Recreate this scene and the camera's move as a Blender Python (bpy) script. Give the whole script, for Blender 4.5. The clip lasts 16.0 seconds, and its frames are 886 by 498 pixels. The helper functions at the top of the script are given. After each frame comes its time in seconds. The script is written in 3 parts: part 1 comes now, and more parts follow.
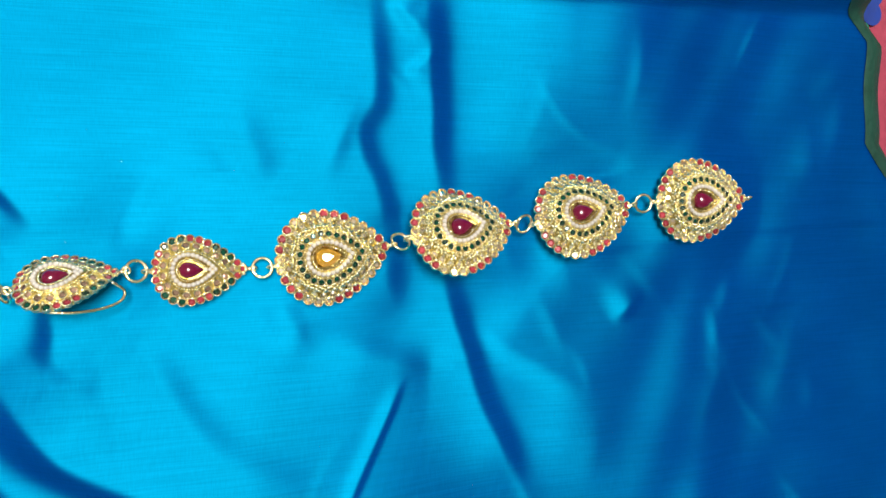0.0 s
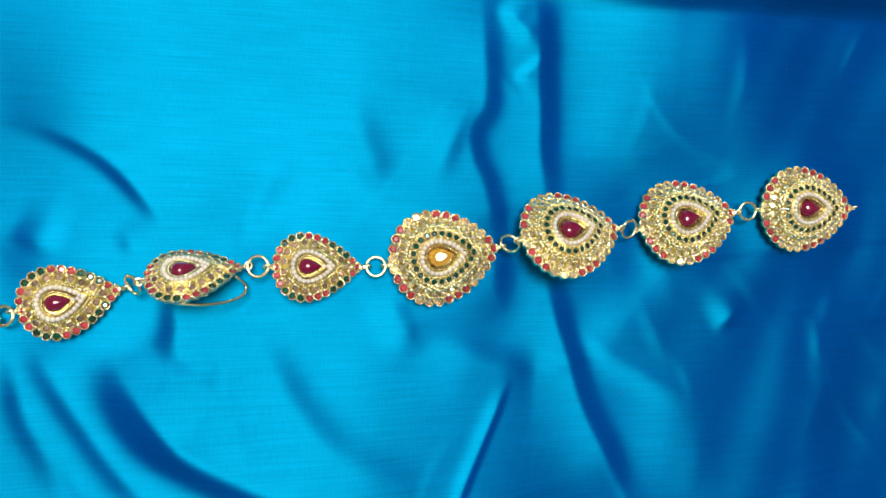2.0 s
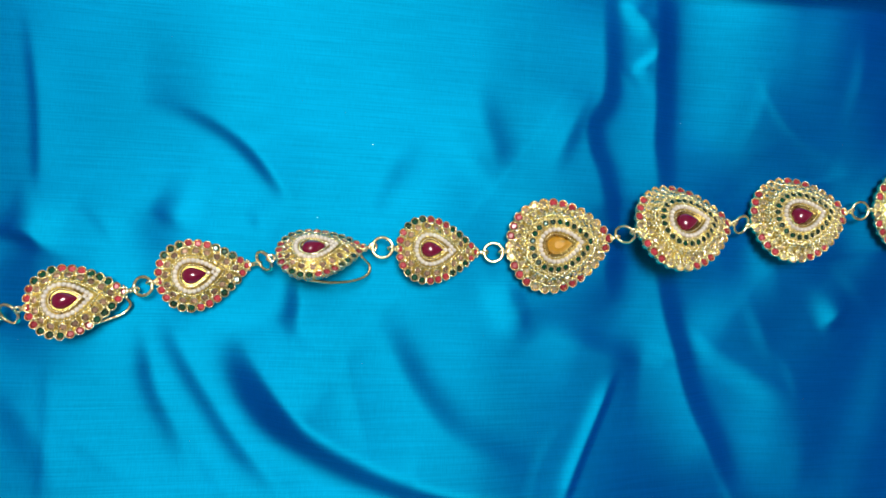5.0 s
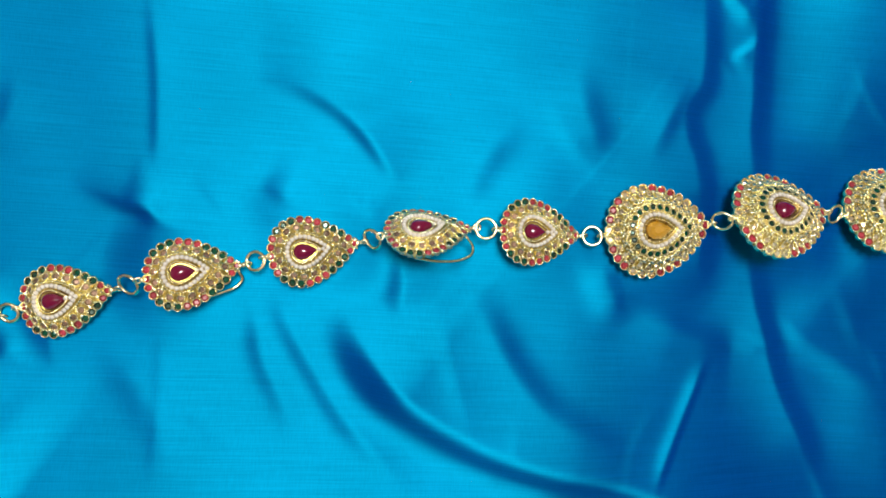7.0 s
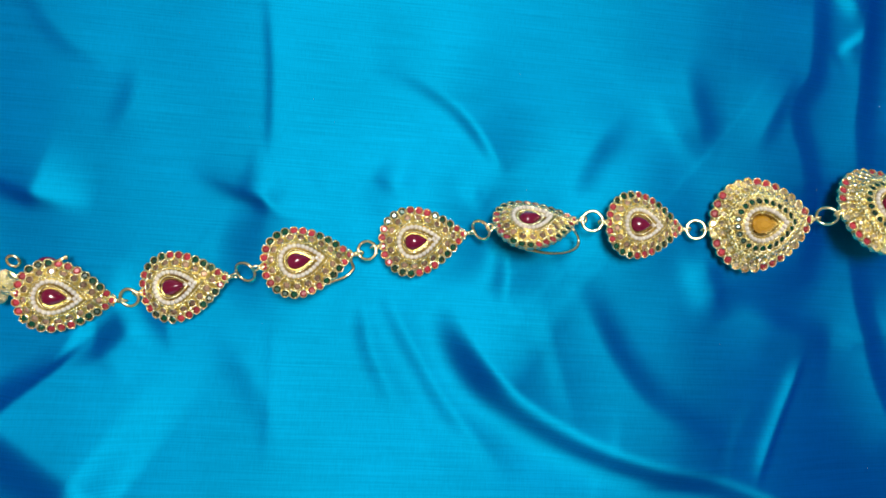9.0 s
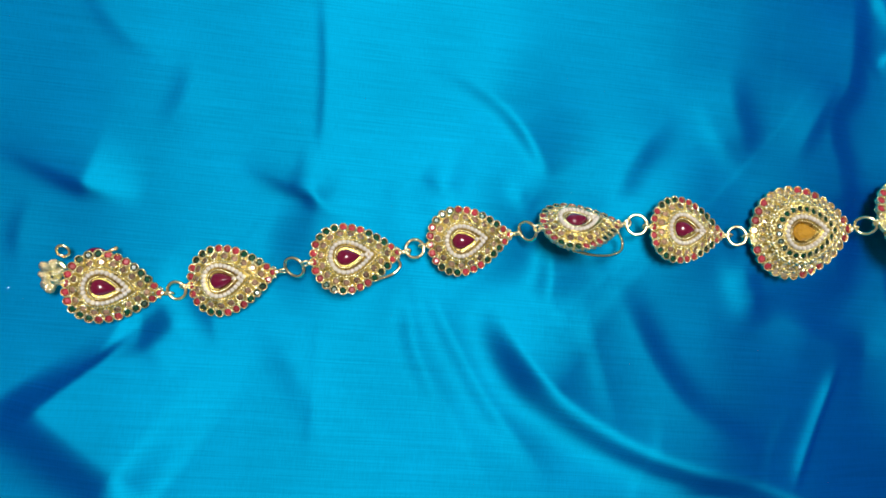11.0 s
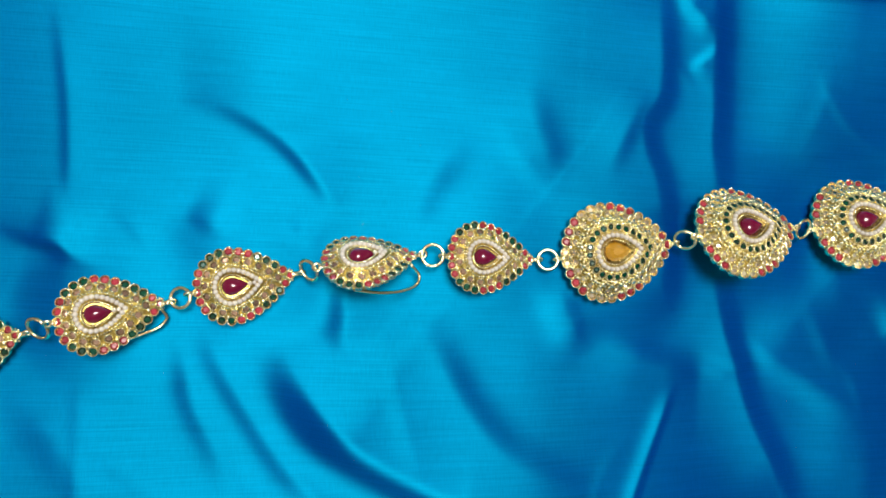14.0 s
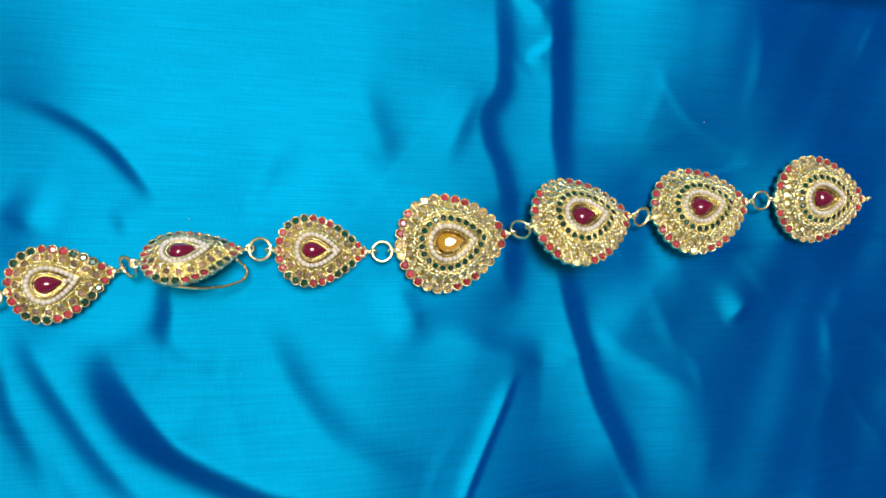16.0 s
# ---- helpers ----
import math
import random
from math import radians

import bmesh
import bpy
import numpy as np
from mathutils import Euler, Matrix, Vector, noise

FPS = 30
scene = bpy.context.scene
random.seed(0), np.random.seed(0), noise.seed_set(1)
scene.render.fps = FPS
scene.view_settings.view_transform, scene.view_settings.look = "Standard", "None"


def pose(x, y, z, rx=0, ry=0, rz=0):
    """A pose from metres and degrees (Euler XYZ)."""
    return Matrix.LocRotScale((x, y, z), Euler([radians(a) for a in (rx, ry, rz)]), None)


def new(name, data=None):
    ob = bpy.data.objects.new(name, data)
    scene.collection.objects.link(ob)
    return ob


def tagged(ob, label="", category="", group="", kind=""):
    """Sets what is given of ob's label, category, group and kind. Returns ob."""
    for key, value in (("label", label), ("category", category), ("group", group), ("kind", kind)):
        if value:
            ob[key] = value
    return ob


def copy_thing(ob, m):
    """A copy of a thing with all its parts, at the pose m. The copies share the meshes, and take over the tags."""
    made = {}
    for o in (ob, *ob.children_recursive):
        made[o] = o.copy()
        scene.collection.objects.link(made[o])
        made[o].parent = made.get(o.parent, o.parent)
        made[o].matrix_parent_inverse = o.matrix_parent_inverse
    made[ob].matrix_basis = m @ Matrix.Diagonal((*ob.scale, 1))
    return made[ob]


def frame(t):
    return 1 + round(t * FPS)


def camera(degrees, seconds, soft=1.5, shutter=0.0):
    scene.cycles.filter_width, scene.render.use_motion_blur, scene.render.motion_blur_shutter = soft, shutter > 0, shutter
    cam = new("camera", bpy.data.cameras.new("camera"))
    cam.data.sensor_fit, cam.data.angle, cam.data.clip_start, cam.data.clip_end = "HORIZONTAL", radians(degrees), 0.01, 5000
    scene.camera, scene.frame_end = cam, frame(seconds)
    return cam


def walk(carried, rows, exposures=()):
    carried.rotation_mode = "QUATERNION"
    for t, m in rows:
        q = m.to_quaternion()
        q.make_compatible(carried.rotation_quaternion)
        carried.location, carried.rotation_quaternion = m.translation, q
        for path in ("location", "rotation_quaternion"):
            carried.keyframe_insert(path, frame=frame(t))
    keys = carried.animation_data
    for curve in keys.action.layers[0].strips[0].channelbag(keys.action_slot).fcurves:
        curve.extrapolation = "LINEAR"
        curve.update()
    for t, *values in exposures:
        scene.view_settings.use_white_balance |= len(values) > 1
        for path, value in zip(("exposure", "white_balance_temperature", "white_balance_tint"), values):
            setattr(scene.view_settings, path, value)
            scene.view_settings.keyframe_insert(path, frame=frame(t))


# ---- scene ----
cam = camera(66.0, 16.0, soft=1.5)
ROWS = [
    (0.0, -0.0207, 0.0311, 0.2538, -6.72, -14.59, 0.48),
    (0.5, -0.0272, 0.0241, 0.2526, -5.36, -13.82, 0.32),
    (1.0, -0.0339, 0.0242, 0.2502, -5.95, -13.37, 0.69),
    (1.5, -0.0406, 0.0216, 0.2486, -4.93, -12.8, 0.73),
    (2.0, -0.0495, 0.0209, 0.2499, -4.44, -11.91, 1.07),
    (2.5, -0.054, 0.0219, 0.2494, -4.66, -11.65, 1.09),
    (3.0, -0.0612, 0.0183, 0.2485, -4.65, -11.49, 1.65),
    (3.2, -0.0628, 0.0133, 0.2484, -3.98, -11.45, 1.68),
    (5.3, -0.0875, 0.0143, 0.2473, -4.8, -9.19, 3.21),
    (5.5, -0.0915, 0.0161, 0.2466, -5.61, -9.06, 3.54),
    (6.0, -0.1024, 0.0133, 0.2472, -5.58, -8.49, 3.93),
    (6.5, -0.1103, 0.0124, 0.2464, -5.94, -7.99, 4.33),
    (7.0, -0.1142, 0.0068, 0.2464, -4.95, -8.28, 3.88),
    (7.5, -0.123, 0.0036, 0.2444, -5.22, -7.79, 4.37),
    (8.0, -0.1335, 0.0028, 0.2426, -5.53, -7.69, 4.99),
    (8.5, -0.1421, 0.0038, 0.2437, -5.93, -6.91, 4.93),
    (9.0, -0.1448, 0.0059, 0.2446, -6.04, -6.46, 4.46),
    (9.2, -0.1478, 0.0057, 0.2445, -6.4, -6.16, 4.69),
    (10.25, -0.1655, 0.0015, 0.2444, -5.5, -6.7, 5.35),
    (11.3, -0.16, -0.0027, 0.2443, -4.61, -7.41, 5.83),
    (11.5, -0.1534, -0.0088, 0.2409, -2.98, -8.0, 5.05),
    (12.0, -0.1381, -0.0029, 0.2365, -3.18, -8.57, 4.09),
    (12.5, -0.1256, -0.0, 0.2333, -3.34, -9.2, 3.6),
    (13.0, -0.1117, 0.0012, 0.2277, -3.26, -10.57, 2.55),
    (13.5, -0.1044, 0.0052, 0.2278, -3.19, -10.7, 2.24),
    (14.0, -0.0992, 0.0125, 0.2308, -3.93, -9.87, 2.53),
    (14.5, -0.0804, 0.018, 0.2386, -3.66, -10.41, 1.79),
    (15.0, -0.0726, 0.0135, 0.2377, -3.68, -11.59, 1.93),
    (15.5, -0.0612, 0.0138, 0.2386, -4.43, -12.53, 2.02),
    (16.0, -0.0553, 0.0142, 0.2401, -4.43, -13.0, 1.73),
]
EXPOSURES = [(0.0, 0.15), (3.0, 0.0), (6.0, -0.08), (9.0, -0.10), (13.0, -0.12), (16.0, -0.02)]
walk(cam, [(t, pose(*p)) for t, *p in ROWS], EXPOSURES)

# ---- light ----
world = bpy.data.worlds.new("world")
world.use_nodes = True
world.node_tree.nodes["Background"].inputs[0].default_value = (0.75, 0.85, 1.0, 1)
world.node_tree.nodes["Background"].inputs[1].default_value = 0.05
scene.world = world
LAMP_AT, LAMP_POWER = (-0.10, 0.30, 1.12), 73.0
lamp_data = bpy.data.lights.new("room_lamp", "POINT")
lamp_data.shadow_soft_size = 0.20
lamp_data.energy, lamp_data.color = LAMP_POWER, (1.0, 0.97, 0.92)
lamp = new("room_lamp", lamp_data)
lamp.location = LAMP_AT


# ---- materials ----
def material(name, color, rough=0.4, metal=0.0, vary=0.12, scale=300.0, bump=0.0, coat=0.0, spec=0.5, per_piece=0.0):
    m = bpy.data.materials.new(name)
    m.use_nodes = True
    nt = m.node_tree
    b = nt.nodes["Principled BSDF"]
    b.inputs["Metallic"].default_value = metal
    b.inputs["Coat Weight"].default_value = coat
    b.inputs["Coat Roughness"].default_value = 0.06
    b.inputs["Specular IOR Level"].default_value = spec
    co = nt.nodes.new("ShaderNodeTexCoord")
    n1 = nt.nodes.new("ShaderNodeTexNoise")
    n1.inputs["Scale"].default_value, n1.inputs["Detail"].default_value = scale, 5
    nt.links.new(co.outputs["Object"], n1.inputs["Vector"])
    n2 = nt.nodes.new("ShaderNodeTexNoise")
    n2.inputs["Scale"].default_value = scale * 0.15
    nt.links.new(co.outputs["Object"], n2.inputs["Vector"])
    add = nt.nodes.new("ShaderNodeMath")
    add.operation = "ADD"
    nt.links.new(n1.outputs["Fac"], add.inputs[0])
    nt.links.new(n2.outputs["Fac"], add.inputs[1])
    ramp = nt.nodes.new("ShaderNodeMapRange")
    ramp.inputs["From Min"].default_value, ramp.inputs["From Max"].default_value = 0.6, 1.4
    ramp.inputs["To Min"].default_value, ramp.inputs["To Max"].default_value = 1 - vary, 1 + vary
    nt.links.new(add.outputs[0], ramp.inputs["Value"])
    fac = ramp.outputs["Result"]
    if per_piece:
        info = nt.nodes.new("ShaderNodeObjectInfo")
        pr = nt.nodes.new("ShaderNodeMapRange")
        pr.inputs["To Min"].default_value, pr.inputs["To Max"].default_value = 1 - per_piece, 1 + per_piece
        nt.links.new(info.outputs["Random"], pr.inputs["Value"])
        mul = nt.nodes.new("ShaderNodeMath")
        mul.operation = "MULTIPLY"
        nt.links.new(fac, mul.inputs[0])
        nt.links.new(pr.outputs["Result"], mul.inputs[1])
        fac = mul.outputs[0]
    mix = nt.nodes.new("ShaderNodeVectorMath")
    mix.operation = "SCALE"
    mix.inputs[0].default_value = color
    nt.links.new(fac, mix.inputs["Scale"])
    nt.links.new(mix.outputs["Vector"], b.inputs["Base Color"])
    rr = nt.nodes.new("ShaderNodeMapRange")
    rr.inputs["From Min"].default_value, rr.inputs["From Max"].default_value = 0.3, 0.7
    rr.inputs["To Min"].default_value, rr.inputs["To Max"].default_value = rough * 0.75, rough * 1.3
    nt.links.new(n1.outputs["Fac"], rr.inputs["Value"])
    nt.links.new(rr.outputs["Result"], b.inputs["Roughness"])
    if bump:
        bp = nt.nodes.new("ShaderNodeBump")
        bp.inputs["Strength"].default_value, bp.inputs["Distance"].default_value = 0.6, bump
        nt.links.new(n1.outputs["Fac"], bp.inputs["Height"])
        nt.links.new(bp.outputs["Normal"], b.inputs["Normal"])
    return m


GOLD = material("gold", (0.95, 0.86, 0.52), 0.21, 1.0, 0.18, 900, 0.0003)
# for the medallion bodies: shade of the gaps between settings, put into the colour
GOLD_DARK = material("shaded_gold", (0.50, 0.38, 0.11), 0.30, 1.0, 0.35, 700, 0.0004)
RUBY = material("ruby_cabochon", (0.13, 0.002, 0.026), 0.14, 0.0, 0.15, 300, 0, 0.6)
PINK = material("pink_stone", (0.30, 0.030, 0.045), 0.24, 0.0, 0.15, 900, 0, 0.4, 0.5, 0.30)
GREEN = material("green_stone", (0.002, 0.042, 0.022), 0.18, 0.0, 0.15, 900, 0, 0.4, 0.5, 0.35)
CLEAR = material("champagne_stone", (0.88, 0.76, 0.54), 0.14, 0.9, 0.2, 900, 0, 0.5, 0.5, 0.35)
SMOKY = material("smoky_stone", (0.42, 0.27, 0.19), 0.16, 0.55, 0.25, 900, 0, 0.5, 0.6, 0.45)
CITRINE = material("citrine", (0.52, 0.27, 0.02), 0.10, 0.15, 0.15, 500, 0, 1.0, 0.9)
PEARL = material("pearl", (0.58, 0.53, 0.46), 0.28, 0.0, 0.06, 700, 0, 0.3, 0.5, 0.10)


def silk():
    """Shot silk: a blue warp that scatters and a teal weft that shines."""
    m = bpy.data.materials.new("shot_silk")
    m.use_nodes = True
    nt = m.node_tree
    nt.nodes.clear()
    N, link = nt.nodes.new, nt.links.new
    out = N("ShaderNodeOutputMaterial")
    co = N("ShaderNodeTexCoord")

    def noise_at(scale_xyz, scale, detail=3):
        mp = N("ShaderNodeMapping")
        mp.inputs["Scale"].default_value = scale_xyz
        link(co.outputs["Object"], mp.inputs["Vector"])
        n = N("ShaderNodeTexNoise")
        n.inputs["Scale"].default_value, n.inputs["Detail"].default_value = scale, detail
        link(mp.outputs["Vector"], n.inputs["Vector"])
        return n.outputs["Fac"]

    slub = noise_at((1, 45, 1), 40, 4)
    thread = noise_at((60, 6, 1), 45, 2)
    cloud = noise_at((1, 1, 1), 18, 4)

    def spread(value, low, high):
        r = N("ShaderNodeMapRange")
        r.inputs["From Min"].default_value, r.inputs["From Max"].default_value = 0.3, 0.7
        r.inputs["To Min"].default_value, r.inputs["To Max"].default_value = low, high
        link(value, r.inputs["Value"])
        return r.outputs["Result"]

    def times(a, b):
        n = N("ShaderNodeMath")
        n.operation = "MULTIPLY"
        link(a, n.inputs[0]), link(b, n.inputs[1])
        return n.outputs[0]

    weave = times(times(spread(slub, 0.91, 1.09), spread(thread, 0.95, 1.05)), spread(cloud, 0.9, 1.1))

    def tint(color):
        n = N("ShaderNodeVectorMath")
        n.operation = "SCALE"
        n.inputs[0].default_value = color
        link(weave, n.inputs["Scale"])
        return n.outputs["Vector"]

    bp = N("ShaderNodeBump")
    bp.inputs["Strength"].default_value, bp.inputs["Distance"].default_value = 0.40, 0.00010
    link(slub, bp.inputs["Height"])
    dif = N("ShaderNodeBsdfDiffuse")
    link(tint(SILK_BODY), dif.inputs["Color"])
    glo = N("ShaderNodeBsdfAnisotropic")
    glo.distribution = "BECKMANN"
    link(tint(SILK_SHINE), glo.inputs["Color"])
    glo.inputs["Roughness"].default_value = SILK_ROUGH
    # the shining weft runs across: its light spreads along the length of the cloth
    glo.inputs["Anisotropy"].default_value = 0.40
    way = N("ShaderNodeCombineXYZ")
    way.inputs[0].default_value = 1.0
    link(way.outputs[0], glo.inputs["Tangent"])
    link(bp.outputs["Normal"], dif.inputs["Normal"])
    link(bp.outputs["Normal"], glo.inputs["Normal"])
    mix = N("ShaderNodeMixShader")
    mix.inputs["Fac"].default_value = 0.5
    link(dif.outputs[0], mix.inputs[1]), link(glo.outputs[0], mix.inputs[2])
    link(mix.outputs[0], out.inputs["Surface"])
    return m


SILK_BODY, SILK_SHINE, SILK_ROUGH = (0.0003, 0.046, 0.33), (0.0006, 0.41, 0.58), 0.645
SILK = silk()
SELVEDGE = material("green_selvedge", (0.004, 0.050, 0.032), 0.6, 0, 0.3, 400, 0.0004)
SHEET_PINK = material("pink_cotton", (0.38, 0.05, 0.09), 0.8, 0, 0.2, 500, 0.0004)
SHEET_BLUE = material("blue_print", (0.010, 0.04, 0.26), 0.8, 0, 0.4, 160, 0.0003)
SHEET_GREEN = material("green_print", (0.01, 0.16, 0.10), 0.8, 0, 0.4, 260, 0.0003)
WALL = material("wall_paint", (0.38, 0.36, 0.34), 0.8, 0, 0.05, 3)


# ---- mesh helpers ----
def finish(name, bm, mat, parent=None, label="", smooth=True):
    me = bpy.data.meshes.new(name)
    bm.to_mesh(me)
    bm.free()
    me.materials.append(mat)
    me.polygons.foreach_set("use_smooth", [smooth] * len(me.polygons))
    ob = new(name, me)
    ob.parent = parent
    return tagged(ob, label) if label else ob


def shared(name, me, parent, m):
    """One piece on a mesh that alike pieces share."""
    ob = new(name, me)
    ob.parent = parent
    ob.matrix_basis = m
    return ob


def mesh_of(name, bm, mat, smooth):
    me = bpy.data.meshes.new(name)
    bm.to_mesh(me)
    bm.free()
    me.materials.append(mat)
    me.polygons.foreach_set("use_smooth", [smooth] * len(me.polygons))
    return me


def tube(bm, path, r, closed=False, sides=8, taper=None):
    """A round wire along a path of points."""
    path = [Vector(p) for p in path]
    n = len(path)
    rings = []
    for i, p in enumerate(path):
        a = path[(i - 1) % n] if closed or i else p
        b = path[(i + 1) % n] if closed or i < n - 1 else p
        q = (b - a).to_track_quat("Z", "Y")
        rr = r * (taper(i / (n - 1)) if taper else 1)
        rings.append([bm.verts.new(p + q @ Vector((rr * math.cos(k * math.tau / sides), rr * math.sin(k * math.tau / sides), 0))) for k in range(sides)])
    for i in range(n if closed else n - 1):
        u, v = rings[i], rings[(i + 1) % n]
        off = 0
        if closed and i == n - 1:
            off = min(range(sides), key=lambda s: (u[0].co - v[s].co).length)
        for k in range(sides):
            bm.faces.new((u[k], u[(k + 1) % sides], v[(k + 1 + off) % sides], v[(k + off) % sides]))
    if not closed:
        bm.faces.new(rings[0][::-1]), bm.faces.new(rings[-1])


def circle(c, r, n=20, turn=None):
    turn = turn or Matrix.Identity(3)
    return [Vector(c) + turn @ Vector((r * math.cos(i * math.tau / n), r * math.sin(i * math.tau / n), 0)) for i in range(n)]


def bead(bm, c, r, squash=1.0, seg=7, rows=4):
    """A small ball."""
    c = Vector(c)
    top, bot = bm.verts.new(c + Vector((0, 0, r * squash))), bm.verts.new(c - Vector((0, 0, r * squash)))
    rings = []
    for j in range(1, rows):
        a = math.pi * j / rows
        rings.append([bm.verts.new(c + Vector((r * math.sin(a) * math.cos(k * math.tau / seg), r * math.sin(a) * math.sin(k * math.tau / seg), r * squash * math.cos(a)))) for k in range(seg)])
    for k in range(seg):
        l = (k + 1) % seg
        bm.faces.new((top, rings[0][k], rings[0][l]))
        bm.faces.new((bot, rings[-1][l], rings[-1][k]))
        for u, v in zip(rings, rings[1:]):
            bm.faces.new((u[k], v[k], v[l], u[l]))


def drop_outline(length, width, point, n, off=0.14):
    """Points at even steps round a drop whose tip is on +x; off: how far its middle lies beyond the origin."""
    fine = []
    for i in range(720):
        t = math.tau * i / 720
        fine.append((math.cos(t), math.sin(t) * math.sin(t / 2) ** point))
    wide = max(y for _, y in fine)
    fine = [((x + off) * length / 2, y / wide * width / 2) for x, y in fine]
    gone = [0.0]
    for a, b in zip(fine, fine[1:] + fine[:1]):
        gone.append(gone[-1] + math.hypot(b[0] - a[0], b[1] - a[1]))
    out, j = [], 0
    for k in range(n):
        s = gone[-1] * k / n
        while gone[j + 1] < s:
            j += 1
        f = (s - gone[j]) / (gone[j + 1] - gone[j])
        a, b = fine[j], fine[(j + 1) % 720]
        out.append(Vector((a[0] + f * (b[0] - a[0]), a[1] + f * (b[1] - a[1]), 0)))
    return out


def loft(bm, layers, n=72, off=0.14):
    """A stepped dome: layers of (length, width, point, height), outermost first."""
    rings = [[bm.verts.new(p + Vector((0, 0, h))) for p in drop_outline(l, w, pt, n, off)] for l, w, pt, h in layers]
    for u, v in zip(rings, rings[1:]):
        for k in range(n):
            bm.faces.new((u[k], u[(k + 1) % n], v[(k + 1) % n], v[k]))
    bm.faces.new(rings[-1]), bm.faces.new(rings[0][::-1])


def gem_mesh(name, mat):
    """A round cut stone of radius 1: girdle, crown facets and table."""
    bm = bmesh.new()
    n = 8
    low = [bm.verts.new((math.cos(k * math.tau / n), math.sin(k * math.tau / n), -0.25)) for k in range(n)]
    girdle = [bm.verts.new((math.cos(k * math.tau / n), math.sin(k * math.tau / n), 0.15)) for k in range(n)]
    table = [bm.verts.new((0.58 * math.cos((k + 0.5) * math.tau / n), 0.58 * math.sin((k + 0.5) * math.tau / n), 0.5)) for k in range(n)]
    for k in range(n):
        l = (k + 1) % n
        bm.faces.new((low[k], low[l], girdle[l], girdle[k]))
        bm.faces.new((girdle[k], girdle[l], table[k]))
        bm.faces.new((girdle[l], table[l], table[k]))
    bm.faces.new(table)
    return mesh_of(name, bm, mat, False)


def pearl_mesh():
    bm = bmesh.new()
    bead(bm, (0, 0, 0), 1.0, 1.0, 10, 6)
    return mesh_of("pearl", bm, PEARL, True)


def cabochon(name, length, width, high, mat, parent, z, faceted=False):
    bm = bmesh.new()
    if faceted:
        steps, n = ((1.0, 0.0), (1.0, 0.25), (0.74, 0.72), (0.42, 1.0)), 12
    else:
        steps, n = [(math.cos(a), math.sin(a)) for a in [i * math.pi / 16 for i in range(9)]], 36
    rings = []
    for s, h in steps:
        s = max(s, 0.02)
        rings.append([bm.verts.new(Vector((p.x * s, p.y * s, z + h * high))) for p in drop_outline(length, width, 0.9, n)])
    for u, v in zip(rings, rings[1:]):
        for k in range(n):
            bm.faces.new((u[k], u[(k + 1) % n], v[(k + 1) % n], v[k]))
    bm.faces.new(rings[-1])
    return finish(name, bm, mat, parent, smooth=not faceted)


def collet_mesh(mat):
    """An open gold collet of radius 1, in which a stone sits."""
    bm = bmesh.new()
    n, rings = 12, []
    for rr, z in ((1.0, -0.4), (1.0, 0.40), (0.93, 0.56), (0.79, 0.52), (0.72, -0.1)):
        rings.append([bm.verts.new((rr * math.cos(k * math.tau / n), rr * math.sin(k * math.tau / n), z)) for k in range(n)])
    for u, v in zip(rings, rings[1:]):
        for k in range(n):
            bm.faces.new((u[k], u[(k + 1) % n], v[(k + 1) % n], v[k]))
    bm.faces.new(rings[-1])
    return mesh_of("collet", bm, mat, False)


def rope(bm, outline, z, r, lean=1.0):
    """A twisted wire: beads in a close row."""
    for p in outline:
        bead(bm, (p.x, p.y, z), r, lean, 6, 4)


SMALL, BIG = (0.0317, 0.0247, 0.90), (0.0417, 0.0351, 0.58)  # length, width, pointedness
SMALL_HIGH, BIG_HIGH = 0.0051, 0.0078  # the middle stone's height over the back
GEMS = {"pink": gem_mesh("pink_stone", PINK), "green": gem_mesh("green_stone", GREEN), "clear": gem_mesh("champagne_stone", CLEAR), "smoky": gem_mesh("smoky_stone", SMOKY)}
PEARL_MESH = pearl_mesh()
COLLET = collet_mesh(GOLD)
GEM_NAMES = {"pink": "pink_stone", "green": "green_stone", "clear": "clear_stone", "smoky": "smoky_stone"}


def outward(p, degrees):
    """A turn that leans a stone outwards, away from the middle."""
    axis = Vector((-p.y, p.x, 0)).normalized()
    return Matrix.Rotation(radians(degrees), 3, axis)


def gem(kind, parent, at, r, turn):
    """A stone in its collet of radius r, leaning by turn."""
    spot = Matrix.Translation(at) @ turn.to_4x4()
    shared("collet", COLLET, parent, spot @ Matrix.Diagonal((r, r, r, 1)))
    s = 0.70 * r
    spin = Matrix.Rotation(random.random() * 6.28, 4, "Z") @ Matrix.Rotation(radians(random.uniform(-12, 12)), 4, "X")
    shared(GEM_NAMES[kind], GEMS[kind], parent, spot @ Matrix.Translation((0, 0, 0.08 * r)) @ spin @ Matrix.Diagonal((s, s, s, 1)))


def flower(bm, at, r, turn, petals=5):
    """A little gold flower: a ball in a ring of smaller balls, leaning by turn."""
    at = Vector(at)
    bead(bm, at + turn @ Vector((0, 0, 0.35 * r)), 0.52 * r, 1.0, 6, 4)
    for k in range(petals):
        a = k * math.tau / petals + 0.3
        bead(bm, at + turn @ Vector((0.68 * r * math.cos(a), 0.68 * r * math.sin(a), 0)), 0.40 * r, 0.9, 5, 3)


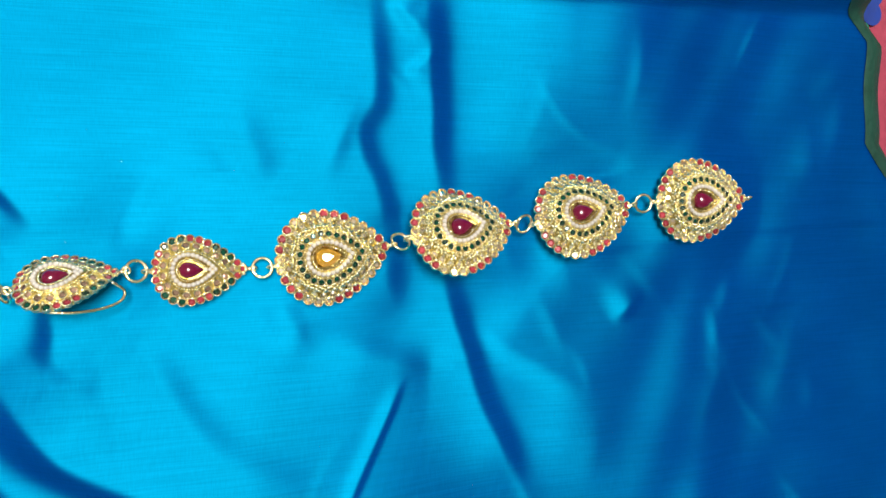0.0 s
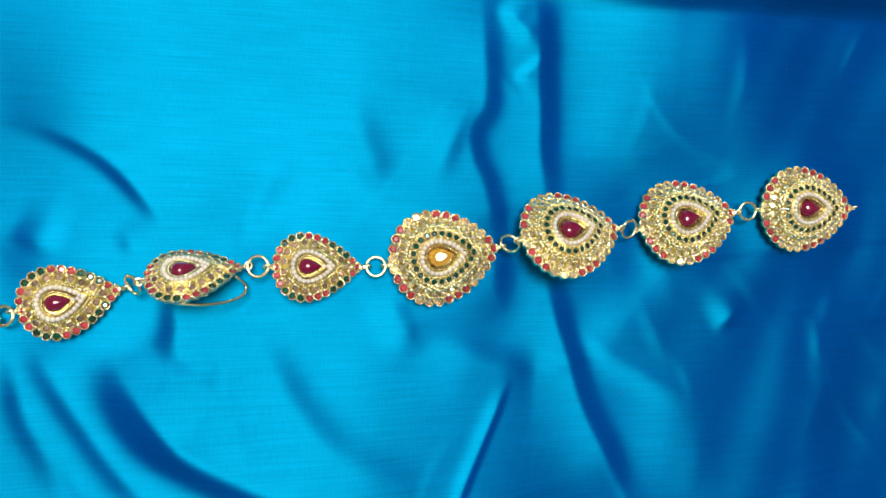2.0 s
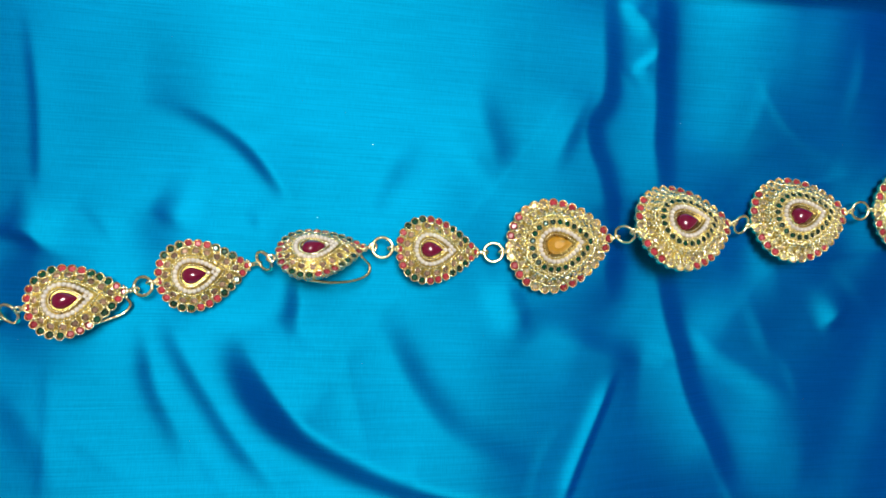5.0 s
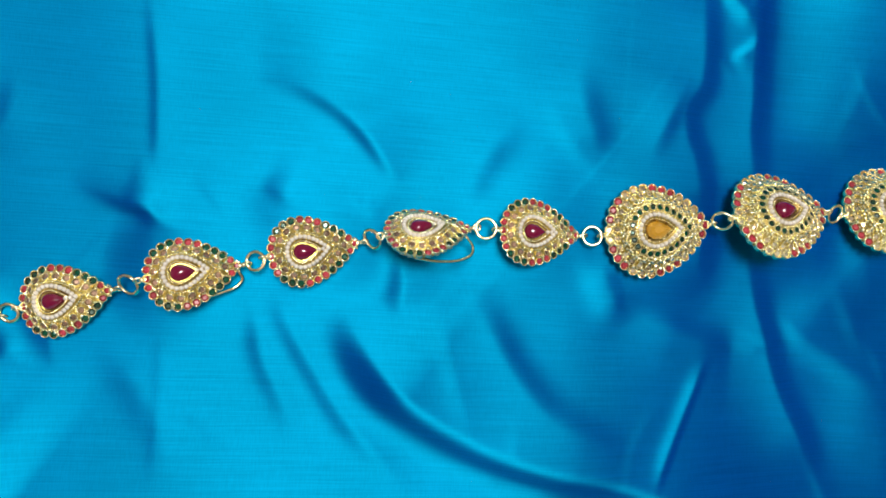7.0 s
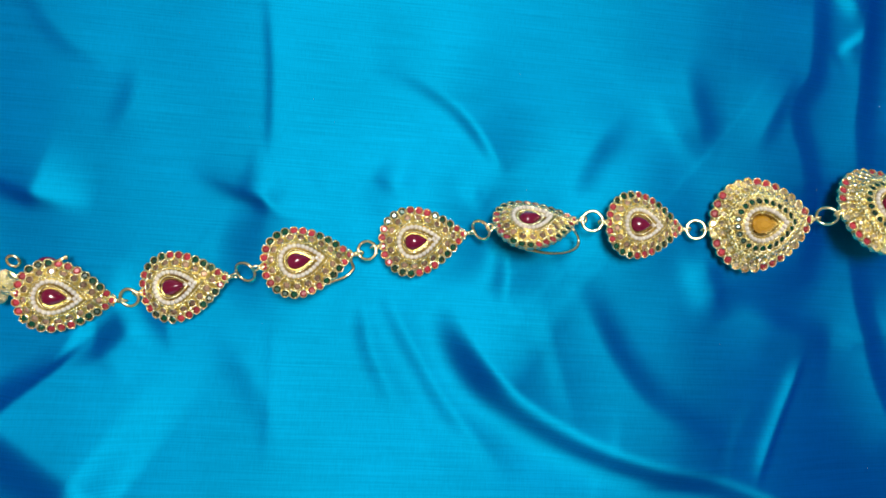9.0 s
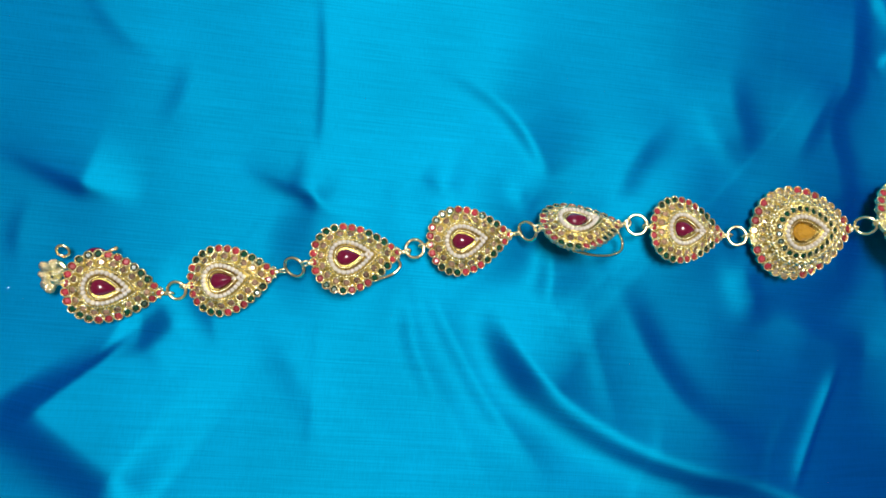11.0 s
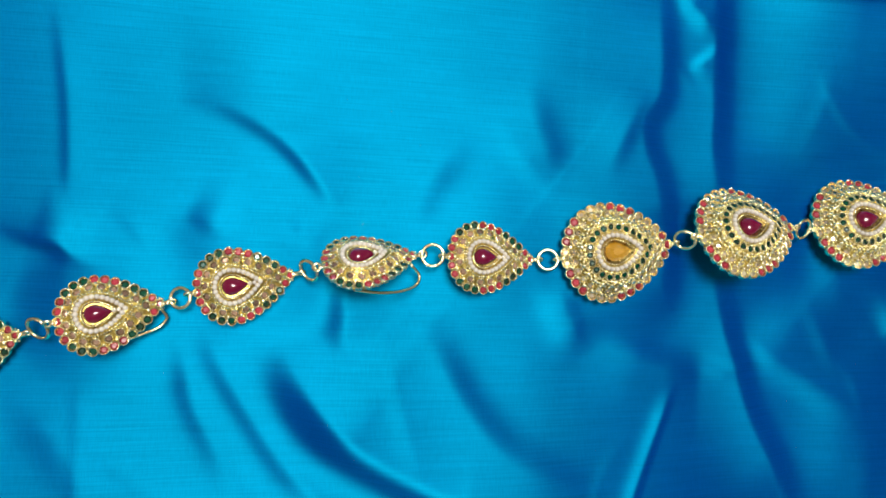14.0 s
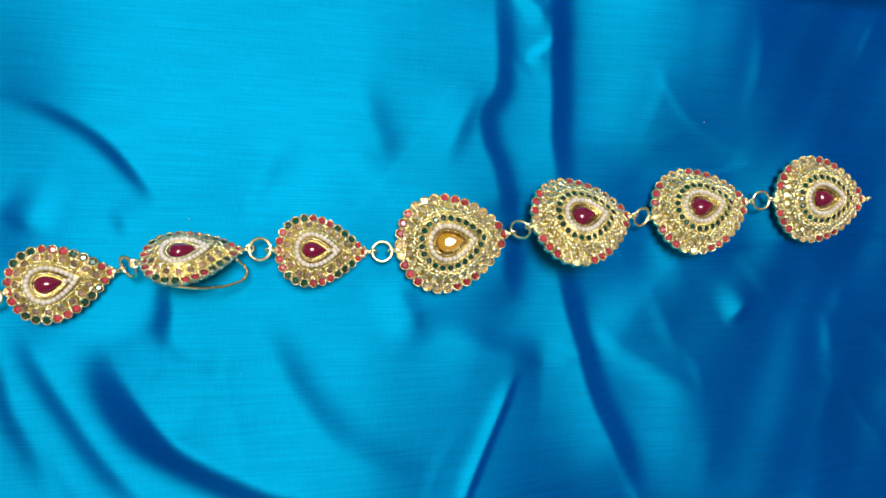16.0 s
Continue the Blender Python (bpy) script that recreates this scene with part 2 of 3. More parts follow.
def small_medallion(parent):
    """A drop medallion: a rim of pink and green stones, a ring of champagne stones, pearls and a ruby drop."""
    L, W, P = SMALL
    off, f = 0.24, SMALL_HIGH / 0.0080
    bm = bmesh.new()
    loft(bm, [(L * a, W * b, P, h * f) for a, b, h in (
        (0.93, 0.93, 0.0), (0.95, 0.95, 0.0010), (0.84, 0.82, 0.0012), (0.81, 0.77, 0.0030), (0.60, 0.58, 0.0050),
        (0.555, 0.54, 0.0053), (0.53, 0.51, 0.0068), (0.36, 0.35, 0.0070), (0.35, 0.34, 0.0060), (0.24, 0.24, 0.0060))], 72, off)
    kinds = ["pink"] * 2 + ["green"] * 3 + ["pink"] * 3 + ["green"] * 3 + ["pink"] * 5 + ["green"] * 3 + ["pink"] * 3 + ["green"] * 3 + ["pink"]
    rim = drop_outline(L * 0.905, W * 0.885, P, len(kinds), off)
    body = finish("medallion", bm, GOLD_DARK, parent, "gold drop medallion set with stones and pearls")
    for i, (p, k) in enumerate(zip(rim, kinds)):
        gem(k, body, (p.x, p.y, 0.0013), 0.00142 if i in (0, 1, len(kinds) - 1) else 0.00158, outward(p, 10))
    fil = bmesh.new()
    for p in drop_outline(L * 0.70, W * 0.67, P, 17, off):
        gem("smoky", body, (p.x, p.y, 0.0043 * f), 0.00142, outward(p, 24))
    for i, p in enumerate(drop_outline(L * 0.80, W * 0.775, P, 34, off)):
        bead(fil, (p.x, p.y, (0.0030 + 0.0004 * (i % 2)) * f), 0.00062 + 0.0002 * (i % 2), 1.0, 6, 4)
    rope(fil, drop_outline(L * 0.545, W * 0.535, P, 54, off), 0.0064 * f, 0.00046)
    rope(fil, drop_outline(L * 0.315, W * 0.300, 0.9, 36, 0.18), 0.0070 * f, 0.00050)
    for p in drop_outline(L * 0.61, W * 0.585, P, 17, off):
        flower(fil, (p.x, p.y, 0.0051 * f), 0.0011, outward(p, 30))
    for k in (-1, 1):
        flower(fil, (0.565 * L, k * 0.0012, 0.0012), 0.0011, Matrix.Identity(3))
    tagged(finish("filigree", fil, GOLD, body, "worn gold filigree beading"), kind="stuff")
    for p in drop_outline(L * 0.435, W * 0.425, 0.85, 25, 0.20):
        shared("pearl", PEARL_MESH, body, Matrix.Translation((p.x, p.y, 0.0072 * f)) @ Matrix.Diagonal((0.00084, 0.00084, 0.00084, 1)))
    for k in range(2):
        shared("pearl", PEARL_MESH, body, Matrix.Translation(((0.205 - 0.045 * k) * L, 0, 0.0073 * f)) @ Matrix.Diagonal((0.00070, 0.00070, 0.00070, 1)))
    cabochon("ruby", 0.0082, 0.0057, 0.0026, RUBY, body, 0.0060 * f)
    ends(body, 0.62 * L, -0.38 * L, 0.0012)
    return body


def big_medallion(parent, yellow):
    """A wider, stepped medallion: pink and clear rim, gold tiers, a green row, pearls and a central drop."""
    L, W, P = BIG
    f = BIG_HIGH / 0.0105
    bm = bmesh.new()
    loft(bm, [(L * a, W * b, p, h * f) for a, b, p, h in (
        (0.94, 0.94, P, 0.0), (0.96, 0.96, P, 0.0012), (0.85, 0.85, P, 0.0014), (0.83, 0.82, P, 0.0030), (0.73, 0.71, P, 0.0038),
        (0.71, 0.69, P, 0.0056), (0.61, 0.59, P, 0.0060), (0.59, 0.565, P, 0.0076), (0.47, 0.43, 0.65, 0.0080), (0.44, 0.40, 0.65, 0.0096),
        (0.30, 0.26, 0.7, 0.0097), (0.29, 0.25, 0.7, 0.0088), (0.14, 0.12, 0.7, 0.0088))])
    half = ["pink"] + ["clear"] * 3 + ["pink"] * 3 + ["clear"] * 3 + ["pink"] * 3
    kinds = ["pink"] + half + ["clear"] * 2 + half[::-1]
    rim = drop_outline(L * 0.915, W * 0.905, P, len(kinds))
    body = finish("medallion", bm, GOLD_DARK, parent, "broad stepped gold medallion with " + ("yellow" if yellow else "ruby") + " drop")
    for p, k in zip(rim, kinds):
        gem(k, body, (p.x, p.y, 0.0014), 0.00190, outward(p, 10))
    fil = bmesh.new()
    for p in drop_outline(L * 0.775, W * 0.76, P, 27):
        gem("clear", body, (p.x, p.y, 0.0042 * f), 0.00135, outward(p, 26))
    for i, p in enumerate(drop_outline(L * 0.84, W * 0.83, P, 54)):
        bead(fil, (p.x, p.y, (0.0030 + 0.0005 * (i % 2)) * f), 0.00070 + 0.0003 * (i % 2), 1.0, 6, 4)
    for p in drop_outline(L * 0.655, W * 0.635, P, 24):
        flower(fil, (p.x, p.y, 0.0066 * f), 0.0018, outward(p, 24))
    rope(fil, drop_outline(L * 0.705, W * 0.69, P, 70), 0.0057 * f, 0.00045)
    for p in drop_outline(L * 0.530, W * 0.490, 0.6, 22):
        gem("green", body, (p.x, p.y, 0.0086 * f), 0.00138, outward(p, 16))
    rope(fil, drop_outline(L * 0.445, W * 0.405, 0.65, 60), 0.0094 * f, 0.00046)
    rope(fil, drop_outline(L * 0.600, W * 0.575, 0.6, 84), 0.0075 * f, 0.00038)
    tagged(finish("filigree", fil, GOLD, body, "worn gold filigree beading"), kind="stuff")
    for p in drop_outline(L * 0.375, W * 0.335, 0.68, 25):
        shared("pearl", PEARL_MESH, body, Matrix.Translation((p.x, p.y, 0.0101 * f)) @ Matrix.Diagonal((0.00090, 0.00090, 0.00090, 1)))
    fil2 = bmesh.new()
    rope(fil2, drop_outline(L * 0.285, W * 0.245, 0.8, 36), 0.0098 * f, 0.00042)
    finish("bezel", fil2, GOLD, body)
    if yellow:
        stone = cabochon("yellow_stone", 0.0092, 0.0066, 0.0022, CITRINE, body, 0.0, True)
        stone.matrix_basis = Matrix.Translation((0, 0, 0.0090 * f)) @ Euler((radians(-6), radians(-5), 0)).to_matrix().to_4x4()
    else:
        cabochon("ruby", 0.0092, 0.0068, 0.0028, RUBY, body, 0.0088 * f)
    ends(body, 0.57 * L, -0.43 * L, 0.0013)
    return body


REACH = 0.0030  # how far the loops stand out from a medallion's edge


def ends(body, tip, end, z):
    """The little loops at tip and round end that take the linking rings, each on a knobbed stem."""
    for x, way, name in ((tip, 1, "tip_loop"), (end, -1, "end_loop")):
        bm = bmesh.new()
        tube(bm, circle((x + way * (REACH - 0.0013), 0, z), 0.00125, 14, Matrix.Rotation(radians(62), 3, "X")), 0.00048, True, 7)
        bead(bm, (x + way * 0.0004, 0, z), 0.00105, 0.8, 8, 5)
        bead(bm, (x - way * 0.0008, 0, z), 0.0012, 0.7, 8, 5)
        finish(name, bm, GOLD, body)


# ---- cloth ----
def smooth(a, b, v):
    t = np.clip((v - a) / (b - a), 0, 1)
    return t * t * (3 - 2 * t)


def curve_points(pts, n=8):
    """A smooth line through a few points."""
    P = [np.array(p, float) for p in pts]
    P = [2 * P[0] - P[1]] + P + [2 * P[-1] - P[-2]]
    out = []
    for a, b, c, d in zip(P, P[1:], P[2:], P[3:]):
        for t in np.linspace(0, 1, n, endpoint=False):
            out.append(0.5 * (2 * b + (c - a) * t + (2 * a - 5 * b + 4 * c - d) * t * t + (3 * b - a - 3 * c + d) * t ** 3))
    return np.array(out + [P[-2]])


FOLDS = []


def fold(*pts, high=0.003, steep=0.005, soft=0.012, ends=0.25):
    """A fold along a line: it falls steeply to the right of the line's way, and softly to its left."""
    FOLDS.append((curve_points(pts), high, steep, soft, ends))


# the tall pleat, the narrow strip beside it and the blue fall before it
fold((0.080, -0.097), (0.072, -0.077), (0.064, -0.059), (0.059, -0.041), (0.054, -0.025), (0.050, -0.009), (0.049, 0.009), (0.048, 0.026), (0.046, 0.040), (0.046, 0.053), (0.045, 0.068), (0.045, 0.083), (0.043, 0.108), high=0.0034, steep=0.0042, soft=0.0120, ends=0.10)
fold((0.032, -0.024), (0.027, -0.011), (0.026, 0.002), (0.025, 0.015), (0.022, 0.028), (0.018, 0.037), (0.017, 0.046), (0.022, 0.055), (0.023, 0.066), (0.022, 0.081), (0.021, 0.110), high=0.0024, steep=0.0038, soft=0.016, ends=0.15)
fold((0.044, 0.078), (0.037, 0.072), (0.030, 0.067), high=0.0012, steep=0.0016, soft=0.005, ends=0.4)
fold((0.023, 0.094), (0.032, 0.086), (0.041, 0.078), high=0.0018, steep=0.0028, soft=0.007, ends=0.4)
fold((0.001, 0.022), (0.008, 0.040), (0.018, 0.060), high=0.0010, steep=0.0030, soft=0.009, ends=0.5)
# the thin flap and the long falls below the belt
fold((0.003, -0.097), (0.010, -0.085), (0.018, -0.072), (0.025, -0.060), (0.032, -0.047), high=0.0015, steep=0.0010, soft=0.0022, ends=0.3)
fold((0.055, -0.027), (0.069, -0.042), (0.089, -0.054), (0.114, -0.068), high=0.0020, steep=0.0048, soft=0.014, ends=0.4)
fold((0.043, -0.042), (0.031, -0.040), (0.014, -0.034), (-0.006, -0.026), high=0.0018, steep=0.0046, soft=0.012, ends=0.4)
fold((-0.023, -0.011), (-0.017, -0.026), (-0.008, -0.041), high=0.0018, steep=0.0056, soft=0.014, ends=0.4)
fold((-0.122, -0.033), (-0.115, -0.044), (-0.106, -0.056), (-0.095, -0.067), (-0.082, -0.076), (-0.061, -0.086), (-0.037, -0.093), (-0.011, -0.098), (0.014, -0.107), (0.045, -0.124), (0.070, -0.140), (0.100, -0.160), high=0.0130, steep=0.0068, soft=0.026, ends=0.30)
fold((-0.000, -0.080), (-0.017, -0.074), (-0.034, -0.066), (-0.046, -0.053), (-0.057, -0.035), (-0.065, -0.022), high=0.0022, steep=0.0048, soft=0.018, ends=0.35)
fold((-0.141, -0.028), (-0.135, -0.040), (-0.124, -0.058), (-0.113, -0.074), (-0.100, -0.088), (-0.085, -0.103), high=0.0022, steep=0.0036, soft=0.011, ends=0.35)
fold((-0.149, -0.024), (-0.145, -0.040), (-0.141, -0.056), (-0.133, -0.072), (-0.127, -0.088), high=0.0015, steep=0.0034, soft=0.010, ends=0.4)
fold((-0.096, -0.010), (-0.094, -0.024), (-0.095, -0.040), high=0.0020, steep=0.0036, soft=0.009, ends=0.4)
fold((-0.200, -0.048), (-0.190, -0.060), (-0.181, -0.071), (-0.174, -0.086), (-0.174, -0.100), high=0.0010, steep=0.0050, soft=0.014, ends=0.5)
fold((-0.275, -0.080), (-0.267, -0.090), (-0.253, -0.100), (-0.240, -0.108), (-0.225, -0.118), high=0.0060, steep=0.0085, soft=0.022, ends=0.25)
# above the belt
fold((-0.147, 0.041), (-0.133, 0.040), (-0.119, 0.034), (-0.109, 0.026), (-0.100, 0.015), (-0.095, 0.008), high=0.0026, steep=0.0024, soft=0.013, ends=0.4)
fold((-0.207, 0.003), (-0.190, -0.003), (-0.182, -0.005), (-0.175, -0.009), (-0.164, -0.014), high=0.0034, steep=0.0022, soft=0.0060, ends=0.5)
fold((-0.290, 0.002), (-0.262, -0.008), (-0.251, -0.011), (-0.236, -0.013), high=0.0034, steep=0.0028, soft=0.0080, ends=0.5)
fold((-0.144, 0.006), (-0.135, 0.002), (-0.126, -0.001), high=0.0014, steep=0.0024, soft=0.007, ends=0.5)
fold((-0.112, 0.009), (-0.106, 0.000), (-0.102, -0.008), high=0.0014, steep=0.0026, soft=0.008, ends=0.5)
fold((-0.065, -0.003), (-0.064, 0.009), (-0.058, 0.022), (-0.045, 0.038), high=0.0015, steep=0.0050, soft=0.016, ends=0.4)
fold((-0.017, 0.023), (-0.019, 0.034), (-0.024, 0.046), (-0.028, 0.063), high=0.0011, steep=0.0046, soft=0.014, ends=0.4)
# the old press line, sharp above the belt and faint below
fold((-0.184, 0.075), (-0.180, 0.044), (-0.179, 0.025), (-0.179, 0.008), high=0.0005, steep=0.0014, soft=0.005, ends=0.3)
fold((-0.175, -0.042), (-0.174, -0.070), (-0.174, -0.101), high=0.0002, steep=0.0016, soft=0.006, ends=0.3)
fold((0.066, -0.006), (0.206, 0.005), (0.275, 0.009), high=0.0010, steep=0.0020, soft=0.008, ends=0.2)
fold((0.121, -0.034), (0.129, -0.028), (0.137, -0.020), high=0.0020, steep=0.0028, soft=0.007, ends=0.5)
for _ in range(18):
    cx, cy, a, l = random.uniform(0.07, 0.24), random.uniform(-0.12, 0.085), random.gauss(-0.9, 0.8), random.uniform(0.012, 0.028)
    wx, wy = l * math.cos(a), l * math.sin(a)
    fold((cx - wx, cy - wy), (cx - wy * 0.15, cy + wx * 0.15), (cx + wx, cy + wy), high=random.uniform(0.0005, 0.0014), steep=random.uniform(0.0035, 0.0065), soft=random.uniform(0.008, 0.014), ends=0.5)
# faint creases from having been folded and handled
for _ in range(46):
    cx, cy, a, l = random.uniform(-0.30, 0.26), random.uniform(-0.13, 0.10), random.gauss(-1.0, 0.7), random.uniform(0.012, 0.035)
    wx, wy = l * math.cos(a), l * math.sin(a)
    bend = random.uniform(-0.25, 0.25)
    fold((cx - wx, cy - wy), (cx - wy * bend, cy + wx * bend), (cx + wx, cy + wy), high=random.uniform(0.0002, 0.0006), steep=random.uniform(0.0014, 0.0032), soft=random.uniform(0.004, 0.010), ends=0.5)


# the middle stone's x, y, z; heading; lean about the heading (lower edge up: plus); pitch; kind
PIECES = [
    (-0.2447, -0.0416, 0.0095, -4, 3, 13, "small"),
    (-0.2077, -0.0362, 0.0076, 15, 8, -8, "small"),
    (-0.1655, -0.0236, 0.0138, 11, 16, 8, "small"),
    (-0.1263, -0.0150, 0.0108, 12, 3, 5, "small"),
    (-0.0874, -0.0032, 0.0125, 8, 52, 8, "small"),
    (-0.0458, -0.0032, 0.0106, -1, 11, 8, "small"),
    (0.0004, -0.0001, 0.0112, 9, 5, 1, "yellow"),
    (0.0495, 0.0110, 0.0127, 6, 26, 8, "big"),
    (0.1008, 0.0153, 0.0071, 10, 19, -1, "big"),
    (0.1541, 0.0196, 0.0090, 2, 3, -2, "big"),
]
SEATS = []
for x, y, z, heading, lean, pitch, kind in PIECES:
    turn = Matrix.Rotation(radians(heading), 3, "Z") @ Euler((radians(-lean), radians(pitch), 0)).to_matrix()
    big = kind != "small"
    spot = Vector((x, y, z)) - turn @ Vector((0, 0, BIG_HIGH if big else SMALL_HIGH))
    SEATS.append((spot, turn, BIG if big else SMALL))


def cloth_height(x, y):
    x, y = np.atleast_1d(np.asarray(x, float)), np.atleast_1d(np.asarray(y, float))
    z = -0.0070 * smooth(-0.030, 0.055, x) * (1 - 0.55 * smooth(-0.03, -0.08, y)) + 0.0024 * smooth(0.055, 0.12, x) - 0.0055 * smooth(0.125, 0.20, x) - 0.018 * y + 1.5 * np.maximum(-0.02 - y, 0) ** 2
    z = z + 0.050 * smooth(0.094, 0.120, y - 0.03 * (x - 0.05)) * smooth(0.03, 0.10, x)
    z = z - 0.003 * smooth(0.17, 0.27, x - 0.9 * (y + 0.085)) * smooth(-0.06, -0.11, y)
    z = z + 0.0010 * np.sin(23 * x + 9 * y + 0.6) * np.cos(17 * y - 11 * x) + 0.0004 * np.sin(61 * x - 40 * y + 1.0) * np.sin(35 * x + 52 * y)
    z = z + 0.10 * np.maximum(y - 0.025, 0) * smooth(0.05, 0.10, x)
    # loose ripples where the cloth lies slack beyond the pleat
    slack = smooth(0.055, 0.10, x)
    z = z + slack * (0.0006 * np.sin(95 * x + 40 * y + 0.8 * np.sin(60 * y)) * np.sin(46 * y - 22 * x + 0.6) + 0.0003 * np.sin(150 * x - 90 * y + 2.0 * np.sin(38 * x)))
    raised = np.zeros(x.shape)
    for line, high, steep, soft, ends in FOLDS:
        far = 4.5 * max(steep, soft)
        low, top = line.min(0) - far, line.max(0) + far
        near = (x > low[0]) & (x < top[0]) & (y > low[1]) & (y < top[1])
        if not near.any():
            continue
        px, py = x[near], y[near]
        best = np.full(px.shape, 9.0)
        side, along = np.zeros(px.shape), np.zeros(px.shape)
        n = len(line) - 1
        for i in range(n):
            a, b = line[i], line[i + 1]
            w = b - a
            t = np.clip(((px - a[0]) * w[0] + (py - a[1]) * w[1]) / (w @ w), 0, 1)
            dx, dy = px - a[0] - t * w[0], py - a[1] - t * w[1]
            dd = np.hypot(dx, dy)
            hit = dd < best
            best = np.where(hit, dd, best)
            side = np.where(hit, np.where(w[0] * dy - w[1] * dx > 0, -1.0, 1.0), side)
            along = np.where(hit, (i + t) / n, along)
        s = best * side + steep
        prof = np.where(s > 0, np.exp(-0.5 * (s / steep) ** 2), 0.6 * np.exp(np.minimum(s, 0) / soft) + 0.4 * np.exp(-0.5 * (s / soft) ** 2))
        raised[near] += high * prof * smooth(0, ends, along) * smooth(0, ends, 1 - along)
    # the belt's weight flattens the folds beneath it
    line_y = np.interp(x, [p[0] for p in PIECES], [p[1] for p in PIECES])
    z = z + raised * (0.35 + 0.65 * smooth(0.004, 0.013, np.abs(y - line_y)))
    for spot, turn, (L, W, P) in SEATS:
        # the cloth gives under each medallion and comes up to its lowest edge
        n = turn @ Vector((0, 0, 1))
        dx, dy = x - spot.x, y - spot.y
        run = np.clip((n.x * dx + n.y * dy) / max(math.hypot(n.x, n.y), 1e-6), -0.42 * W * n.z, 0.42 * W * n.z)
        under = spot.z - math.hypot(n.x, n.y) * run / n.z - 0.0006
        rim = min((turn @ p).z for p in drop_outline(L, W, P, 40)) + spot.z - 0.0004
        near = np.hypot(dx - 0.07 * L, dy)
        press = 1 - smooth(0.46 * L, 0.80 * L, near)
        z = z - press * np.maximum(z - under, 0)
        z = z + 0.7 * (1 - smooth(0.20 * L, 1.0 * L, near)) * np.maximum(rim - z, 0)
    return z


def grid_mesh(name, xs, ys, height, mat, keep=None):
    X, Y = np.meshgrid(xs, ys)
    Z = height(X, Y)
    for _ in range(1):
        P = np.pad(Z, 1, mode="edge")
        Z = 0.5 * Z + 0.125 * (P[:-2, 1:-1] + P[2:, 1:-1] + P[1:-1, :-2] + P[1:-1, 2:])
    nx, ny = len(xs), len(ys)
    co = np.stack([X, Y, Z], -1).reshape(-1, 3)
    i = np.arange(nx * ny).reshape(ny, nx)
    q = np.stack([i[:-1, :-1], i[:-1, 1:], i[1:, 1:], i[1:, :-1]], -1).reshape(-1, 4)
    if keep is not None:
        mid = co[q].mean(1)
        q = q[keep(mid[:, 0], mid[:, 1])]
    used = np.unique(q)
    back = np.full(nx * ny, -1)
    back[used] = np.arange(len(used))
    co, q = co[used], back[q]
    me = bpy.data.meshes.new(name)
    me.vertices.add(len(co)), me.loops.add(q.size), me.polygons.add(len(q))
    me.vertices.foreach_set("co", co.ravel())
    me.loops.foreach_set("vertex_index", q.ravel())
    me.polygons.foreach_set("loop_start", np.arange(len(q)) * 4)
    me.polygons.foreach_set("use_smooth", np.ones(len(q), bool))
    me.update(), me.validate()
    me.materials.append(mat)
    return me


def edge_x(y):
    """The cloth's right-hand edge."""
    return 0.2600 - 0.15 * y - 1.0 * np.maximum(y - 0.090, 0) + 0.9 * np.maximum(0.045 - y, 0) + 0.0008 * np.sin(y * 160)


cloth = new("silk_cloth", grid_mesh("silk_cloth", np.arange(-0.40, 0.36, 0.0010), np.arange(-0.24, 0.20, 0.0010), cloth_height, SILK, lambda x, y: x < edge_x(y)))
tagged(cloth, "shiny teal-blue shot silk cloth with soft folds, spread on a bed", "cloth")
bm = bmesh.new()
path = []
for y in np.linspace(-0.10, 0.198, 120):
    x = float(edge_x(y)) + 0.0008
    path.append((x, float(y), float(cloth_height(x, y)[0]) - 0.0002))
rows = [[bm.verts.new((p[0] + dx, p[1], p[2] + dz)) for dx, dz in ((-0.0034, 0.0007), (0.0006, 0.0013), (0.0060, -0.0016), (0.0120, -0.006))] for p in path]
for u, v in zip(rows, rows[1:]):
    for k in range(3):
        bm.faces.new((u[k], u[k + 1], v[k + 1], v[k]))
finish("selvedge", bm, SELVEDGE, cloth, "dark green woven selvedge")

# bits of glitter thread caught in the weave
GLINT = material("glitter", (0.9, 0.95, 1.0), 0.18, 1.0, 0.1, 900)
bm = bmesh.new()
for _ in range(150):
    gx, gy = random.uniform(-0.30, 0.22), random.uniform(-0.13, 0.10)
    gz = float(cloth_height(gx, gy)[0]) + 0.00022
    turn = Euler((random.gauss(0, 0.3), random.gauss(0, 0.3), random.uniform(0, 6.28))).to_matrix()
    s = random.uniform(0.00003, 0.00006)
    bm.faces.new([bm.verts.new(Vector((gx, gy, gz)) + turn @ Vector(v)) for v in ((-s, -s, 0), (s, -s, 0), (s * 1.4, s, 0), (-s, s, 0))])
tagged(finish("glitter_specks", bm, GLINT, cloth, "tiny bright glitter specks", False), kind="stuff")

# ---- bed and room ----
bm = bmesh.new()
bmesh.ops.create_cube(bm, size=1, matrix=Matrix.Translation((0, 0, -0.289)) @ Matrix.Diagonal((1.9, 1.5, 0.52, 1)))
bmesh.ops.bevel(bm, geom=bm.edges[:], offset=0.03, segments=4, affect="EDGES")
bed = finish("bed_sheet", bm, SHEET_PINK)
tagged(bed, "pink cotton bed sheet with blue flowers under the silk", "bed sheet")


